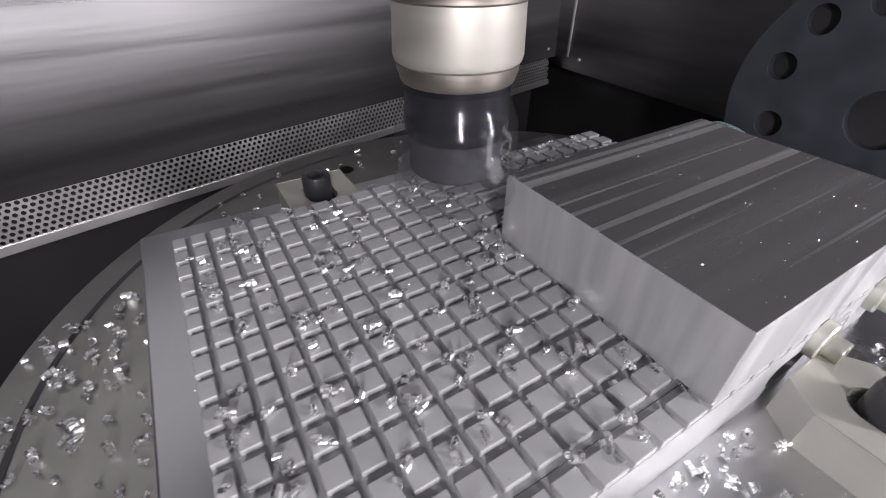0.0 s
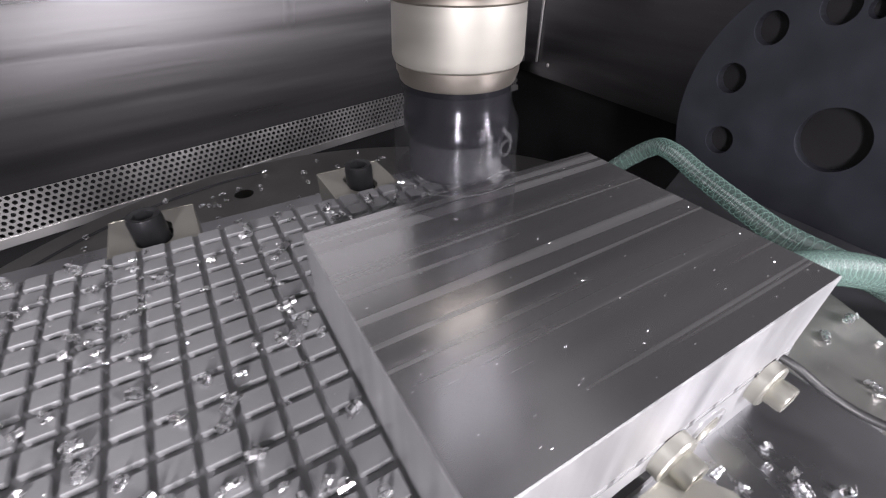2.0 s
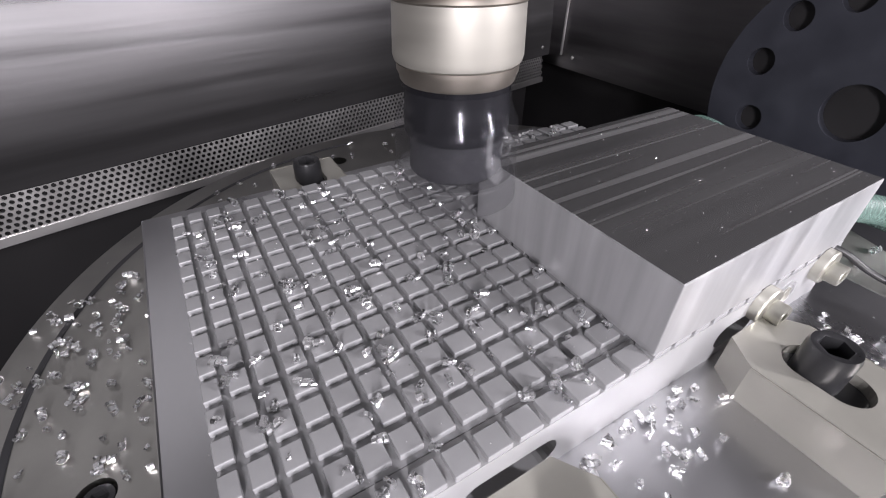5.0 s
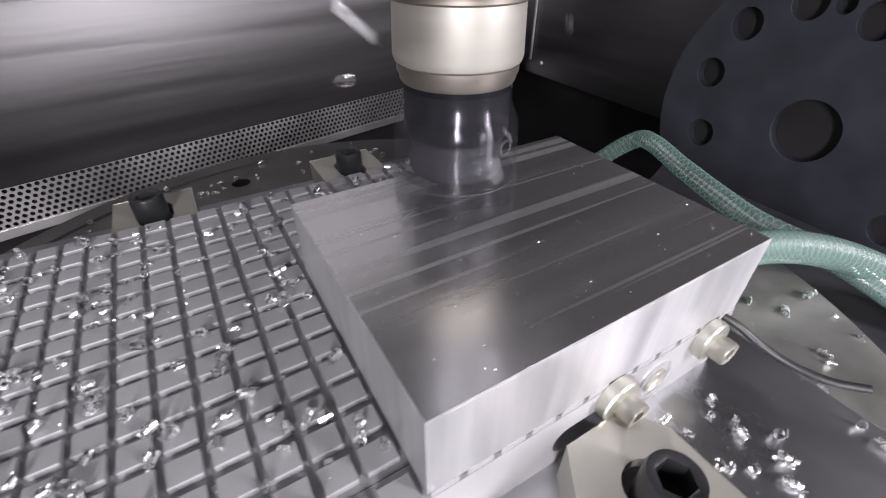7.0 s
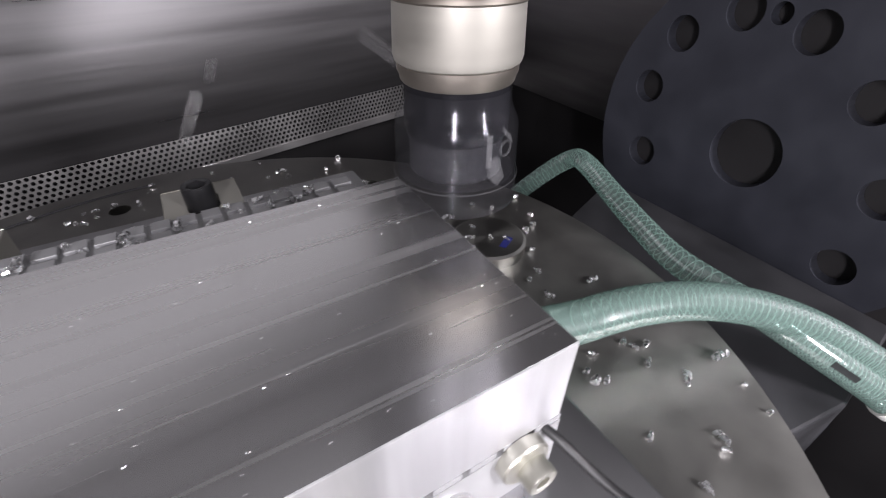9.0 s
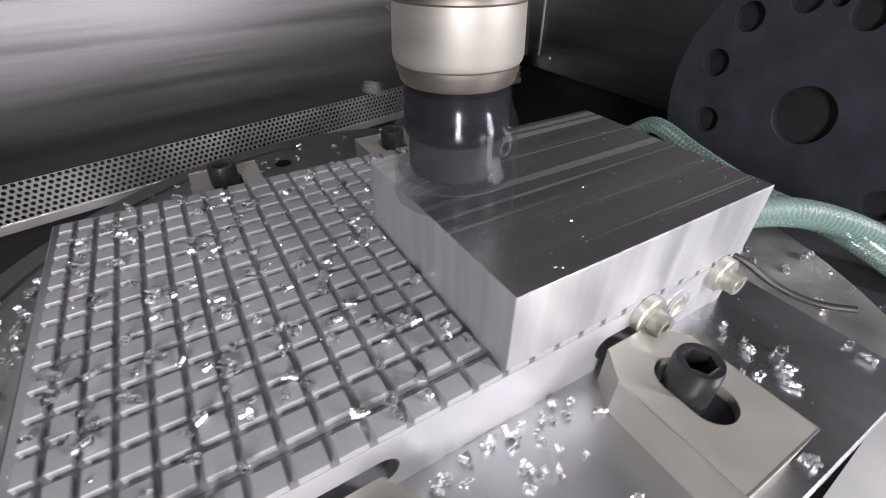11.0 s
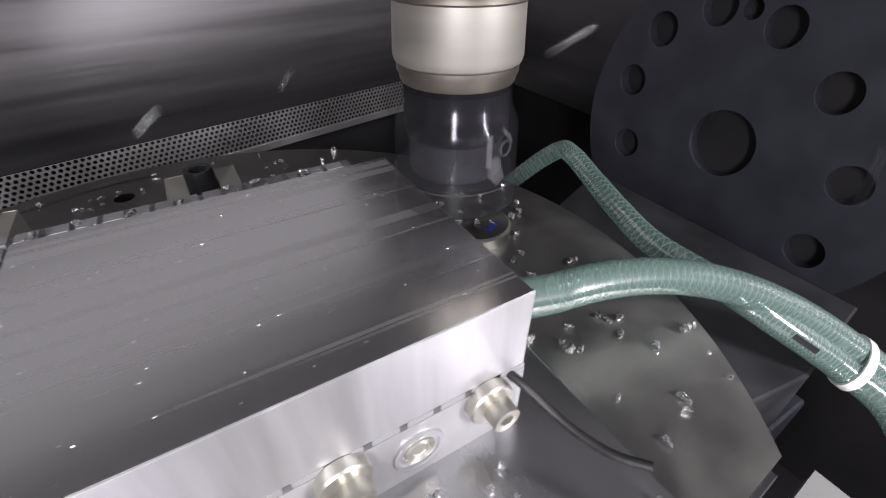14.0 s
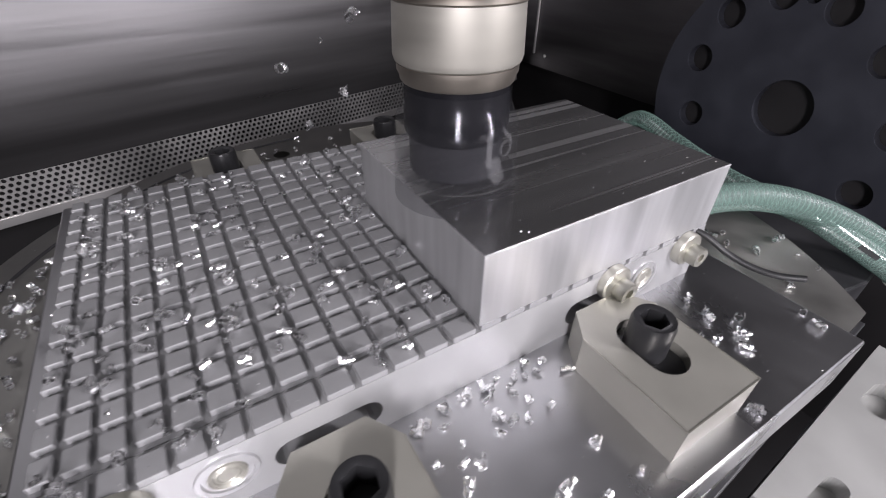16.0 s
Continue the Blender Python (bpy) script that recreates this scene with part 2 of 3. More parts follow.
def tube(path, r, seg=16, bm=None):
    bm = bm or bmesh.new()
    prev = None
    for p, d, a, u in frames_along(path):
        ring = [bm.verts.new(p + a * (r * cos(2 * pi * i / seg)) + u * (r * sin(2 * pi * i / seg))) for i in range(seg)]
        if prev:
            for i in range(seg):
                bm.faces.new((prev[i], prev[(i + 1) % seg], ring[(i + 1) % seg], ring[i]))
        prev = ring
    return bm


def socket_screw(head_r, head_h, key_r, shank):
    """Socket head cap screw, base of the head at z = 0: a head with a real hexagon socket, and a shank below."""
    bm = bmesh.new()
    seg = 36
    prof = [(head_r, 0.0), (head_r, head_h * 0.86), (head_r * 0.93, head_h), (head_r * 0.72, head_h)]
    rings = [[bm.verts.new((r * cos(2 * pi * i / seg), r * sin(2 * pi * i / seg), z)) for i in range(seg)] for r, z in prof]

    def hexa(i, r):
        a = (2 * pi * i / seg) % (pi / 3) - pi / 6
        q = r * cos(pi / 6) / cos(a)
        return q * cos(2 * pi * i / seg), q * sin(2 * pi * i / seg)
    for z in (head_h * 0.97, head_h * 0.35):
        rings.append([bm.verts.new((*hexa(i, key_r), z)) for i in range(seg)])
    for a, b in zip(rings, rings[1:]):
        for i in range(seg):
            bm.faces.new((a[i], a[(i + 1) % seg], b[(i + 1) % seg], b[i]))
    bm.faces.new(rings[-1])
    bm.faces.new(rings[0][::-1])
    lathe([(0.0, -shank), (head_r * 0.62, -shank), (head_r * 0.62, 0.001)], 24, bm)
    return bm


# ---- the room: enclosure of the machine ----
WALL_Y, STRIP_LOW, STRIP_TOP = 0.66, -0.1925, -0.1320
SIDE_X = 0.715
REAR = pose(0, 0.668, 0.003, 0, 0, 11.8)  # the rear panel stands a little askew to the feed


def wall_slab(name, x0, y0, z0, x1, y1, z1, mat, label):
    ob = part(name, box(x0, y0, z0, x1, y1, z1), mat)
    return tagged(ob, label, "wall", kind="structure")


# sloping rear panel: a cove that leans back more as it rises
bm = bmesh.new()
rows = []
for i in range(31):
    s = i / 30
    rows.append((s, radians(2 + 10 * min(1.0, s / 0.32))))
y, z = 0.0090, STRIP_TOP - 0.0004
prev = None
for s, a in rows:
    cur = [bm.verts.new((-1.3, y, z)), bm.verts.new((SIDE_X + 0.03, y, z)), bm.verts.new((SIDE_X + 0.03, y + 0.02, z)), bm.verts.new((-1.3, y + 0.02, z))]
    if prev:
        for k in range(4):
            bm.faces.new((prev[k], prev[(k + 1) % 4], cur[(k + 1) % 4], cur[k]))
    prev = cur
    y, z = y + 0.03 * sin(a), z + 0.03 * cos(a)
sheet_uv = bm.loops.layers.uv.new("sheet")
for fc in bm.faces:
    for lp in fc.loops:
        lp[sheet_uv].uv = (lp.vert.co.x, lp.vert.co.z)
rear = part("wall_north", bm, BRUSHED_WALL, smooth=True, at=REAR)
tagged(rear, "dark brushed stainless rear panel that leans back above the perforated strip", "wall", kind="structure")

wall_slab("wall_east", SIDE_X, -0.75, -0.15, SIDE_X + 0.02, 1.0, 0.9, STAINLESS, "dark stainless side panel of the machine enclosure")
wall_slab("wall_west", -1.32, -0.75, -0.62, -1.30, 1.0, 0.9, STAINLESS, "dark stainless side panel of the machine enclosure")
wall_slab("wall_south", -1.3, -0.77, -0.62, SIDE_X, -0.75, 0.9, STAINLESS, "dark stainless door panel of the machine enclosure")
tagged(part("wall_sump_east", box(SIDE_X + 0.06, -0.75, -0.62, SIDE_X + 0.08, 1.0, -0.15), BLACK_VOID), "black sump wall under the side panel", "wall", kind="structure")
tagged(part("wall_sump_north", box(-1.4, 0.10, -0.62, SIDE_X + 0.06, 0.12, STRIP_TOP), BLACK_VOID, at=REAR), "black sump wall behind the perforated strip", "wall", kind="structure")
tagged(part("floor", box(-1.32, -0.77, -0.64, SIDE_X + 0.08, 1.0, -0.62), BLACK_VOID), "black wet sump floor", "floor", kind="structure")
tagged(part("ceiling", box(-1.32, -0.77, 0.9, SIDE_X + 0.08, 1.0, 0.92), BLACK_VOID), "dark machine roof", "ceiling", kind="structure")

# perforated strip along the rear: cells with real holes, folded lower edge
PITCH_P, HOLE_P = 0.0080, 0.0028


def perforated(x0, x1, z0, rows_n, y):
    verts, faces = [], []
    dz = PITCH_P * 0.866
    n = int((x1 - x0) / PITCH_P)
    for r in range(rows_n):
        off = (r % 2) * PITCH_P / 2
        for c in range(n):
            cx, cz = x0 + off + (c + 0.5) * PITCH_P, z0 + (r + 0.5) * dz
            b = len(verts)
            outer = []
            h, w = dz / 2, PITCH_P / 2
            for k in range(8):
                a = 2 * pi * (k + 0.5) / 8
                s = 1 / max(abs(cos(a)) / w, abs(sin(a)) / h)
                outer.append((cx + s * cos(a), cz + s * sin(a)))
            for k in range(8):
                a = 2 * pi * (k + 0.5) / 8
                verts.append((outer[k][0], y, outer[k][1]))
                verts.append((cx + HOLE_P * cos(a), y, cz + HOLE_P * sin(a)))
                verts.append((cx + HOLE_P * cos(a), y + 0.0025, cz + HOLE_P * sin(a)))
            for k in range(8):
                i, j = b + 3 * k, b + 3 * ((k + 1) % 8)
                faces.append((i, j, j + 1, i + 1))
                faces.append((i + 1, j + 1, j + 2, i + 2))
            # square off the corners of the cell
            for k, (sx, sz) in ((0, (1, 1)), (2, (-1, 1)), (4, (-1, -1)), (6, (1, -1))):
                verts.append((cx + sx * w, y, cz + sz * h))
                faces.append((b + 3 * k, len(verts) - 1, b + 3 * ((k + 1) % 8)))
    me = bpy.data.meshes.new("perforated_strip")
    me.from_pydata(verts, [], faces)
    me.materials.append(STAINLESS_STRIP)
    return me


strip = thing("perforated_strip", "bright perforated stainless drain strip below the rear panel", "strip", REAR @ pose(0, 0, STRIP_LOW, -6.5) @ pose(0, 0, -STRIP_LOW), kind="structure")
sheet = new("perforated_sheet", perforated(-1.3, SIDE_X - 0.01, STRIP_LOW + 0.0120, 7, 0.0))
sheet.parent = strip
part("folded_edge", box(-1.3, -0.002, STRIP_LOW, SIDE_X - 0.01, 0.0015, STRIP_LOW + 0.0120, 0.0006), STAINLESS_STRIP, strip)
# black sheet added behind the perforations for the shade in them
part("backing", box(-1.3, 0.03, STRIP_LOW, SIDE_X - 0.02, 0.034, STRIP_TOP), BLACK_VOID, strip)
for sx, sz in ((SIDE_X - 0.012, -0.112),):
    s = part("panel_screw", lathe([(0.0, 0.003), (0.003, 0.0022), (0.0045, 0.0)], 16), STAINLESS_STRIP, None, "", True, REAR @ pose(sx, 0.0096, sz, 88))
    tagged(s, "small round-head steel screw in the stainless panel", "screw", "panel screws")
    s2 = copy_thing(s, pose(SIDE_X - 0.0005, 0.745, sz - 0.01, 0, -90))
tagged(part("trim", box(SIDE_X - 0.006, 0.778, STRIP_TOP + 0.01, SIDE_X - 0.0005, 0.784, 0.5, 0.002), STAINLESS_STRIP), "narrow steel corner trim between the panels", "trim", kind="structure")

# ---- rotary table, cradle and trunnion disc ----
TC, TR, TZ = (0.034, 0.127), 0.296, -0.068
table = thing("rotary_table", "round ground steel machine table with chips on it", "machine table")
holes = [ring_pts(-0.034, 0.2385, 0.0085, 20), ring_pts(-0.239, -0.028, 0.0085, 20), ring_pts(0.170, 0.176, 0.0075, 20)]
FLAT, SKEW = 0.2085, 4.5
half = math.acos(FLAT / TR)
table_rim = [(TR * cos(a), TR * sin(a)) for a in [radians(SKEW - 90) + half + (2 * pi - 2 * half) * i / 120 for i in range(121)]]
part("table_top", holed(table_rim, holes, -0.020, 0.0), STEEL_TABLE, table, at=pose(*TC, TZ))
# dark sheet added over the flat side, painting it as unlit
part("front_edge_shade", box(-0.200, -FLAT - 0.0032, -0.030, 0.200, -FLAT, -0.0008, 0.0006), PAINT_CRADLE, table, at=pose(*TC, TZ, 0, 0, SKEW))
bm = bmesh.new()
prev = None
for i in range(97):
    a = radians(92 + 105 * i / 96)
    cur = [bm.verts.new((r * cos(a), r * sin(a), h)) for r, h in ((0.2735, 0.0002), (0.2742, 0.0006), (0.2768, 0.0006), (0.2775, 0.0002))]
    if prev:
        for k in range(3):
            bm.faces.new((prev[k], prev[k + 1], cur[k + 1], cur[k]))
    prev = cur
part("groove_ring", bm, PAINT_CRADLE, table, at=pose(*TC, TZ))
part("table_body", lathe([(0.0, -0.021), (0.165, -0.021), (0.165, -0.06), (0.15, -0.075), (0.15, -0.16), (0.0, -0.16)], 96), PAINT_CRADLE, table, smooth=True, at=pose(*TC, TZ))

cradle = thing("trunnion_cradle", "dark painted trunnion cradle arm with a drilled side disc", "cradle")
arc = [(TC[0] + 0.299 * cos(a), TC[1] + 0.299 * sin(a)) for a in [radians(-32 + 52 * i / 20) for i in range(21)]]
part("arm", prism(arc + [(0.376, 0.199), (0.47, 0.238), (0.47, -0.030), (0.368, -0.043)], -0.17, TZ - 0.037, 0.002), PAINT_CRADLE, cradle)
part("under_arm", box(0.16, -0.04, -0.32, 0.50, 0.23, -0.235, 0.004), PAINT_DARK, cradle)
DC = (0.1144, -0.0248)
rim = [(0.150 * cos(radians(a)), 0.150 * sin(radians(a))) for a in range(-36, 217, 4)] + [(-0.135, -0.12), (-0.125, -0.29), (0.122, -0.29), (0.135, -0.12)]
dh = [ring_pts(0, 0, 0.0290, 40)]
for hy, hz in ((0.2018, 0.0544), (0.2202, 0.005), (0.2084, -0.0576), (0.156, 0.078), (0.1023, 0.0704), (0.051, 0.0356), (0.0174, -0.0216), (0.020, -0.083)):
    dh.append(ring_pts(hy - DC[0], hz - DC[1], 0.0148, 28))
dh.append(ring_pts(0.1295 - DC[0], 0.0793 - DC[1], 0.0078, 20))
TO_X = Matrix(((0, 0, 1, 0.47), (1, 0, 0, DC[0]), (0, 1, 0, DC[1]), (0, 0, 0, 1)))
part("side_disc", holed(rim, dh, 0.012, 0.0), PAINT_DARK, cradle, "dark blue-grey painted disc with a ring of holes", at=TO_X)
# black slab close behind the disc paints its holes as shaded recesses
part("disc_hole_shade", lathe([(0.0, 0.0125), (0.138, 0.0125), (0.138, 0.06), (0.0, 0.06)], 48), BLACK_VOID, cradle, at=TO_X)

for hx, hy in ((-0.239, -0.028),):
    sc = part("table_screw", socket_screw(0.0072, 0.006, 0.0045, 0.004), BLACK_OXIDE, None, "", True, pose(TC[0] + hx, TC[1] + hy, TZ - 0.008))
    tagged(sc, "black cap screw sunk in the table", "screw")
plug = thing("table_plug", "dark round plug ring set in the table", "plug")
part("plug_ring", lathe([(0.021, 0.0004), (0.022, 0.0022), (0.027, 0.0022), (0.0285, 0.0004)], 48), BLACK_OXIDE, plug, smooth=True, at=pose(-0.190, 0.046, TZ))
for a in (40, 160, 280):
    part("plug_screw", lathe([(0.0, 0.002), (0.003, 0.0018), (0.0036, 0.0)], 16), STEEL_TABLE, plug, at=pose(-0.190 + 0.015 * cos(radians(a)), 0.046 + 0.015 * sin(radians(a)), TZ))
boss = thing("round_boss", "low dark round boss on the table with blue marker strokes", "boss")
part("boss_body", lathe([(0.0, 0.010), (0.026, 0.010), (0.028, 0.0085), (0.028, 0.0)], 48), STEEL_TABLE, boss, smooth=True, at=pose(0.2417, 0.1622, TZ))
part("marker_stroke", box(-0.008, -0.002, 0.0101, 0.006, 0.003, 0.0105), BLUE_INK, boss, "blue ink stroke", at=pose(0.249, 0.149, TZ, 0, 0, 30))

# ---- base plate and vacuum plate ----
BASE_X0, BASE_Y1 = -0.171, 0.271
base = thing("base_plate", "ground aluminium base plate under the grid plate", "plate")
part("plate_body", box(BASE_X0, -0.0790, TZ, 0.179, BASE_Y1, -0.034, 0.0012), ALU_BASE, base)

plate = thing("grid_plate", "grey aluminium vacuum clamping plate milled into square pads", "clamping plate")
GROOVE = -0.0028
part("plate_body", box(-0.1466, 0.0122, -0.034, 0.150, 0.2012, GROOVE, 0.0002), ALU_PAD, plate)


def oblong(cx, cy, half, r, n=10):
    return [(cx + half + r * cos(a), cy + r * sin(a)) for a in [-pi / 2 + pi * i / n for i in range(n + 1)]] + \
           [(cx - half + r * cos(a), cy + r * sin(a)) for a in [pi / 2 + pi * i / n for i in range(n + 1)]]


rail = [(-0.1466, -0.034), (0.150, -0.034), (0.150, GROOVE), (-0.1466, GROOVE)]
part("front_rail", holed(rail, [oblong(x, -0.0205, h, 0.0068) for x, h in ((0.0660, 0.008), (-0.0640, 0.0135))], -0.012, 0.0), RAIL, plate, "front rail with oblong clamping pockets", at=pose(0, 0, 0, 90))

def stop_washer():
    ob = thing("stop_bolt", "pale steel stop washer with a socket bolt", "bolt", group="stop bolts")
    t = pose(0, 0, 0, 90)
    part("washer", lathe([(0.0, 0.0), (0.0092, 0.0), (0.0092, 0.0008), (0.0092, 0.0040), (0.0086, 0.0047), (0.0, 0.0047)], 40), ZINC, ob, smooth=True, at=t)
    part("bolt_head", socket_screw(0.0056, 0.0062, 0.0028, 0.003), ZINC, ob, smooth=True, at=t @ pose(0.0018, -0.0022, 0.0047))
    return ob


def port():
    ob = thing("port_plug", "round threaded vacuum port in the plate edge", "port", group="vacuum ports")
    t = pose(0, 0, 0, 90)
    part("collar", lathe([(0.0060, -0.003), (0.0060, 0.0002), (0.0078, 0.0002), (0.0080, 0.0009), (0.0098, 0.0009), (0.0100, 0.0)], 40), ALU, ob, smooth=True, at=t)
    part("thread", lathe([(0.0, 0.00015), (0.0030, 0.00015), (0.0034, 0.0006), (0.0042, 0.0003), (0.0048, 0.0008), (0.0054, 0.0004), (0.0060, 0.0009), (0.0062, 0.0002)], 32), STEEL_CLAMP, ob, smooth=True, at=t)
    return ob


stop = stop_washer()
stop.matrix_basis = pose(0.0780, 0, -0.0085)
for x in (0.1330, -0.1270):
    copy_thing(stop, pose(x, 0, -0.0085))
po = port()
po.matrix_basis = pose(0.1050, 0, -0.0185)
copy_thing(po, pose(-0.0985, 0, -0.0155))

# ---- workpiece ----
BX, BY, BZ = 0.1495, 0.1168, 0.0354
block = thing("workpiece_block", "rectangular aluminium block with a freshly milled top on the grid plate", "workpiece")
part("block_body", box(0.0004, 0.0003, 0.0, BX, BY, BZ - 0.0002, 0.0004), ALU_SIDE, block)
part("milled_top", box(0.0009, 0.0008, BZ - 0.0002, BX - 0.0005, BY - 0.0005, BZ), ALU_TOP, block, "mirror-like milled face with cutter marks")

# ---- strap clamps with cap screws ----
def strap_clamp(n, slot_a, slot_b):
    """Strap of length n behind its nose, oblong slot between two depths."""
    ob = thing("strap_clamp", "nickelled steel strap clamp with an oblong slot", "clamp", group="strap clamps")
    w, r = 0.0226, 0.0097
    outline = [(-w + 0.009, 0.0), (w - 0.009, 0.0), (w, -0.0135), (w, -n), (-w, -n), (-w, -0.0135)]
    slot = [(r * cos(a), slot_a + r * sin(a)) for a in [pi * i / 14 for i in range(15)]] + \
           [(r * cos(a), slot_b + r * sin(a)) for a in [pi + pi * i / 14 for i in range(15)]]
    part("strap", holed(outline, [slot], -0.0205, 0.0), STEEL_CLAMP, ob)
    mid = (slot_a + slot_b) / 2
    # raised floor coloured black for the shadow that fills the slot
    part("slot_shade_floor", prism([(x * 0.995, mid + (y - mid) * 0.998) for x, y in slot], -0.0204, -0.0050), BLACK_OXIDE, ob, "floor of the oblong pocket, its shade put into the black colour")
    for sx in (-1, 1):
        part("worn_edge", box(sx * w - 0.0002, -n + 0.0002, -0.0005, sx * w + 0.0002, -0.0137, 0.0002), ZINC, ob, "bright worn edge")
    part("worn_edge", box(-w + 0.0003, -n - 0.0002, -0.0005, w - 0.0003, -n + 0.0003, 0.0002), ZINC, ob, "bright worn edge")
    return ob


CLAMP_Z = -0.0134
clamp = strap_clamp(0.064, -0.0245, -0.0375)
clamp.matrix_basis = pose(0.0655, -0.0045, CLAMP_Z)
copy_thing(clamp, pose(-0.0655, -0.0045, CLAMP_Z))
rear_clamp = strap_clamp(0.056, -0.0250, -0.0360)
rear_clamp.matrix_basis = pose(-0.0600, 0.2040, CLAMP_Z, 0, 0, 180)
copy_thing(rear_clamp, pose(0.0660, 0.2040, CLAMP_Z, 0, 0, 180))

screw = thing("cap_screw", "black oxide socket head cap screw in the strap clamp", "screw", pose(0.0655, -0.0325, CLAMP_Z - 0.0049), "cap screws")
part("head", socket_screw(0.0092, 0.0185, 0.0060, 0.0005), BLACK_OXIDE, screw, "black head with a hexagon socket", True)
part("shank", lathe([(0.0, -0.010), (0.0057, -0.010), (0.0057, -0.0006), (0.0, -0.0006)], 24), BLACK_OXIDE, screw, smooth=True)
for x, y in ((-0.0640, -0.0325), (-0.0612, 0.2335), (0.0655, 0.2335)):
    copy_thing(screw, pose(x, y, CLAMP_Z - 0.0049, 0, 0, 20))

# ---- fixture below the table ----
fix = thing("slotted_fixture", "light grey machined block with oblong pockets beside the table", "fixture")
FIXTURE = material("light_machined_fixture", (0.36, 0.36, 0.35), 0.46, 0.35, 20, 0.07, 0.05, 300, 0.05)
fo = [(0.0, 0.0), (0.19, 0.012), (0.19, -0.20), (0.01, -0.20)]
part("fixture_top", holed(fo, [oblong(0.035, -0.022, 0.010, 0.006), oblong(0.135, -0.012, 0.008, 0.010), oblong(0.09, -0.05, 0.02, 0.005)], -0.012, 0.0), FIXTURE, fix, at=pose(0.1300, -0.0880, -0.122))
part("fixture_body", prism([(x * 0.998 + 0.0003, y * 0.998 - 0.0004) for x, y in fo], -0.10, -0.0121), FIXTURE, fix, at=pose(0.1300, -0.0880, -0.122))

# ---- hoses and cable ----


def hose(label, path, HR):
    ob = thing("suction_hose", label, "hose", group="suction hoses")
    part("hose_wall", tube(path, HR, 24), HOSE_CLEAR, ob, smooth=True)
    # reinforcing spiral just under the skin
    length = sum((b - a).length for a, b in zip(path, path[1:]))
    turns = length / 0.0058
    fr = frames_along(path)
    pts = []
    n = int(turns * 14)
    for i in range(n + 1):
        s = i / n * (len(fr) - 1)
        k = min(int(s), len(fr) - 2)
        w = s - k
        c = fr[k][0].lerp(fr[k + 1][0], w)
        a, u = fr[k][2].lerp(fr[k + 1][2], w), fr[k][3].lerp(fr[k + 1][3], w)
        ph = 2 * pi * turns * i / n
        pts.append(c + (a * cos(ph) + u * sin(ph)) * (HR * 0.955))
    part("spiral", tube(pts, 0.00042, 5), HOSE_WIRE, ob, "pale reinforcing spiral", True)
    return ob, fr


PATH_A = [Vector((0.153, 0.049, -0.0190)), Vector((0.166, 0.049, -0.0200))] + bezier([(0.1330, 0.0489, -0.0376), (0.3838, 0.0574, 0.0066), (0.4304, -0.1074, -0.1552), (0.404, -0.0949, -0.098)], 60)[7:45] + [Vector((0.408, -0.093, -0.118)), Vector((0.409, -0.130, -0.15))]
KN = [(0.3222, 0.3497, -0.24), (0.3519, 0.3094, -0.16), (0.3884, 0.2735, -0.1), (0.4053, 0.2433, -0.066), (0.3934, 0.2129, -0.0555), (0.3771, 0.1671, -0.059), (0.3532, 0.1132, -0.059), (0.3385, 0.0698, -0.059), (0.337, 0.0193, -0.0585), (0.3415, -0.0004, -0.0625), (0.3539, -0.0191, -0.073), (0.3684, -0.0364, -0.085), (0.3802, -0.0525, -0.096), (0.3938, -0.0821, -0.114), (0.3965, -0.1188, -0.15)]


def spline(kn, m):
    kn = [Vector(k) for k in kn]
    out = []
    for i in range(len(kn) - 1):
        p0, p1, p2, p3 = kn[max(i - 1, 0)], kn[i], kn[i + 1], kn[min(i + 2, len(kn) - 1)]
        for j in range(m):
            t = j / m
            out.append(0.5 * (2 * p1 + (p2 - p0) * t + (2 * p0 - 5 * p1 + 4 * p2 - p3) * t * t + (3 * p1 - p0 - 3 * p2 + p3) * t ** 3))
    return out + [kn[-1]]


hose_a, fa = hose("clear green spiral-reinforced suction hose arching from the grid plate", PATH_A, 0.0110)
part("hose_fitting", lathe([(0.0, 0.0), (0.0125, 0.0), (0.0125, 0.010), (0.0118, 0.011), (0.0118, 0.016), (0.0, 0.016)], 32), STEEL_RING, hose_a, smooth=True, at=pose(0.1503, 0.049, -0.0190, 0, 90, 0))
pa, da = fa[32][0], Vector(fa[32][1]).normalized()
hose_b, fb = hose("clear green spiral-reinforced suction hose lying on the cradle arm", spline(KN, 8), 0.0095)
pb = min((f[0] for f in fb), key=lambda p: (p - pa).length)
side = (pb - pa) - da * (pb - pa).dot(da)
gap = side.length
side.normalize()
mid = pa + side * (gap + 0.0095 - 0.0115) / 2
tie_m = Matrix.Translation(mid) @ Matrix((side * ((gap + 0.021) / 0.023), da.cross(side), da)).transposed().to_4x4()
tie = part("cable_tie", lathe([(0.0117, -0.003), (0.0127, -0.003), (0.0127, 0.003), (0.0117, 0.003)], 40, close=True), WHITE_PLASTIC, None, "", True, tie_m)
tagged(tie, "white plastic cable tie round the two green hoses", "cable tie")

# printed line on the hose: plain dark bars
for k in range(11):
    i = 81 + k // 2
    p, d, a, u = fb[i]
    p = p + (fb[i + 1][0] - p) * (0.5 * (k % 2))
    side = Vector((-0.72, -0.60, 0.34))
    side = (side - d * side.dot(d)).normalized()
    m = Matrix.Translation(p + side * 0.0096) @ Matrix((d, side.cross(d), side)).transposed().to_4x4()
    part("printed_bar", box(-0.0009, -0.0019, 0, 0.0009, 0.0019, 0.0002), INK, hose_b, "dark printed mark", at=m)

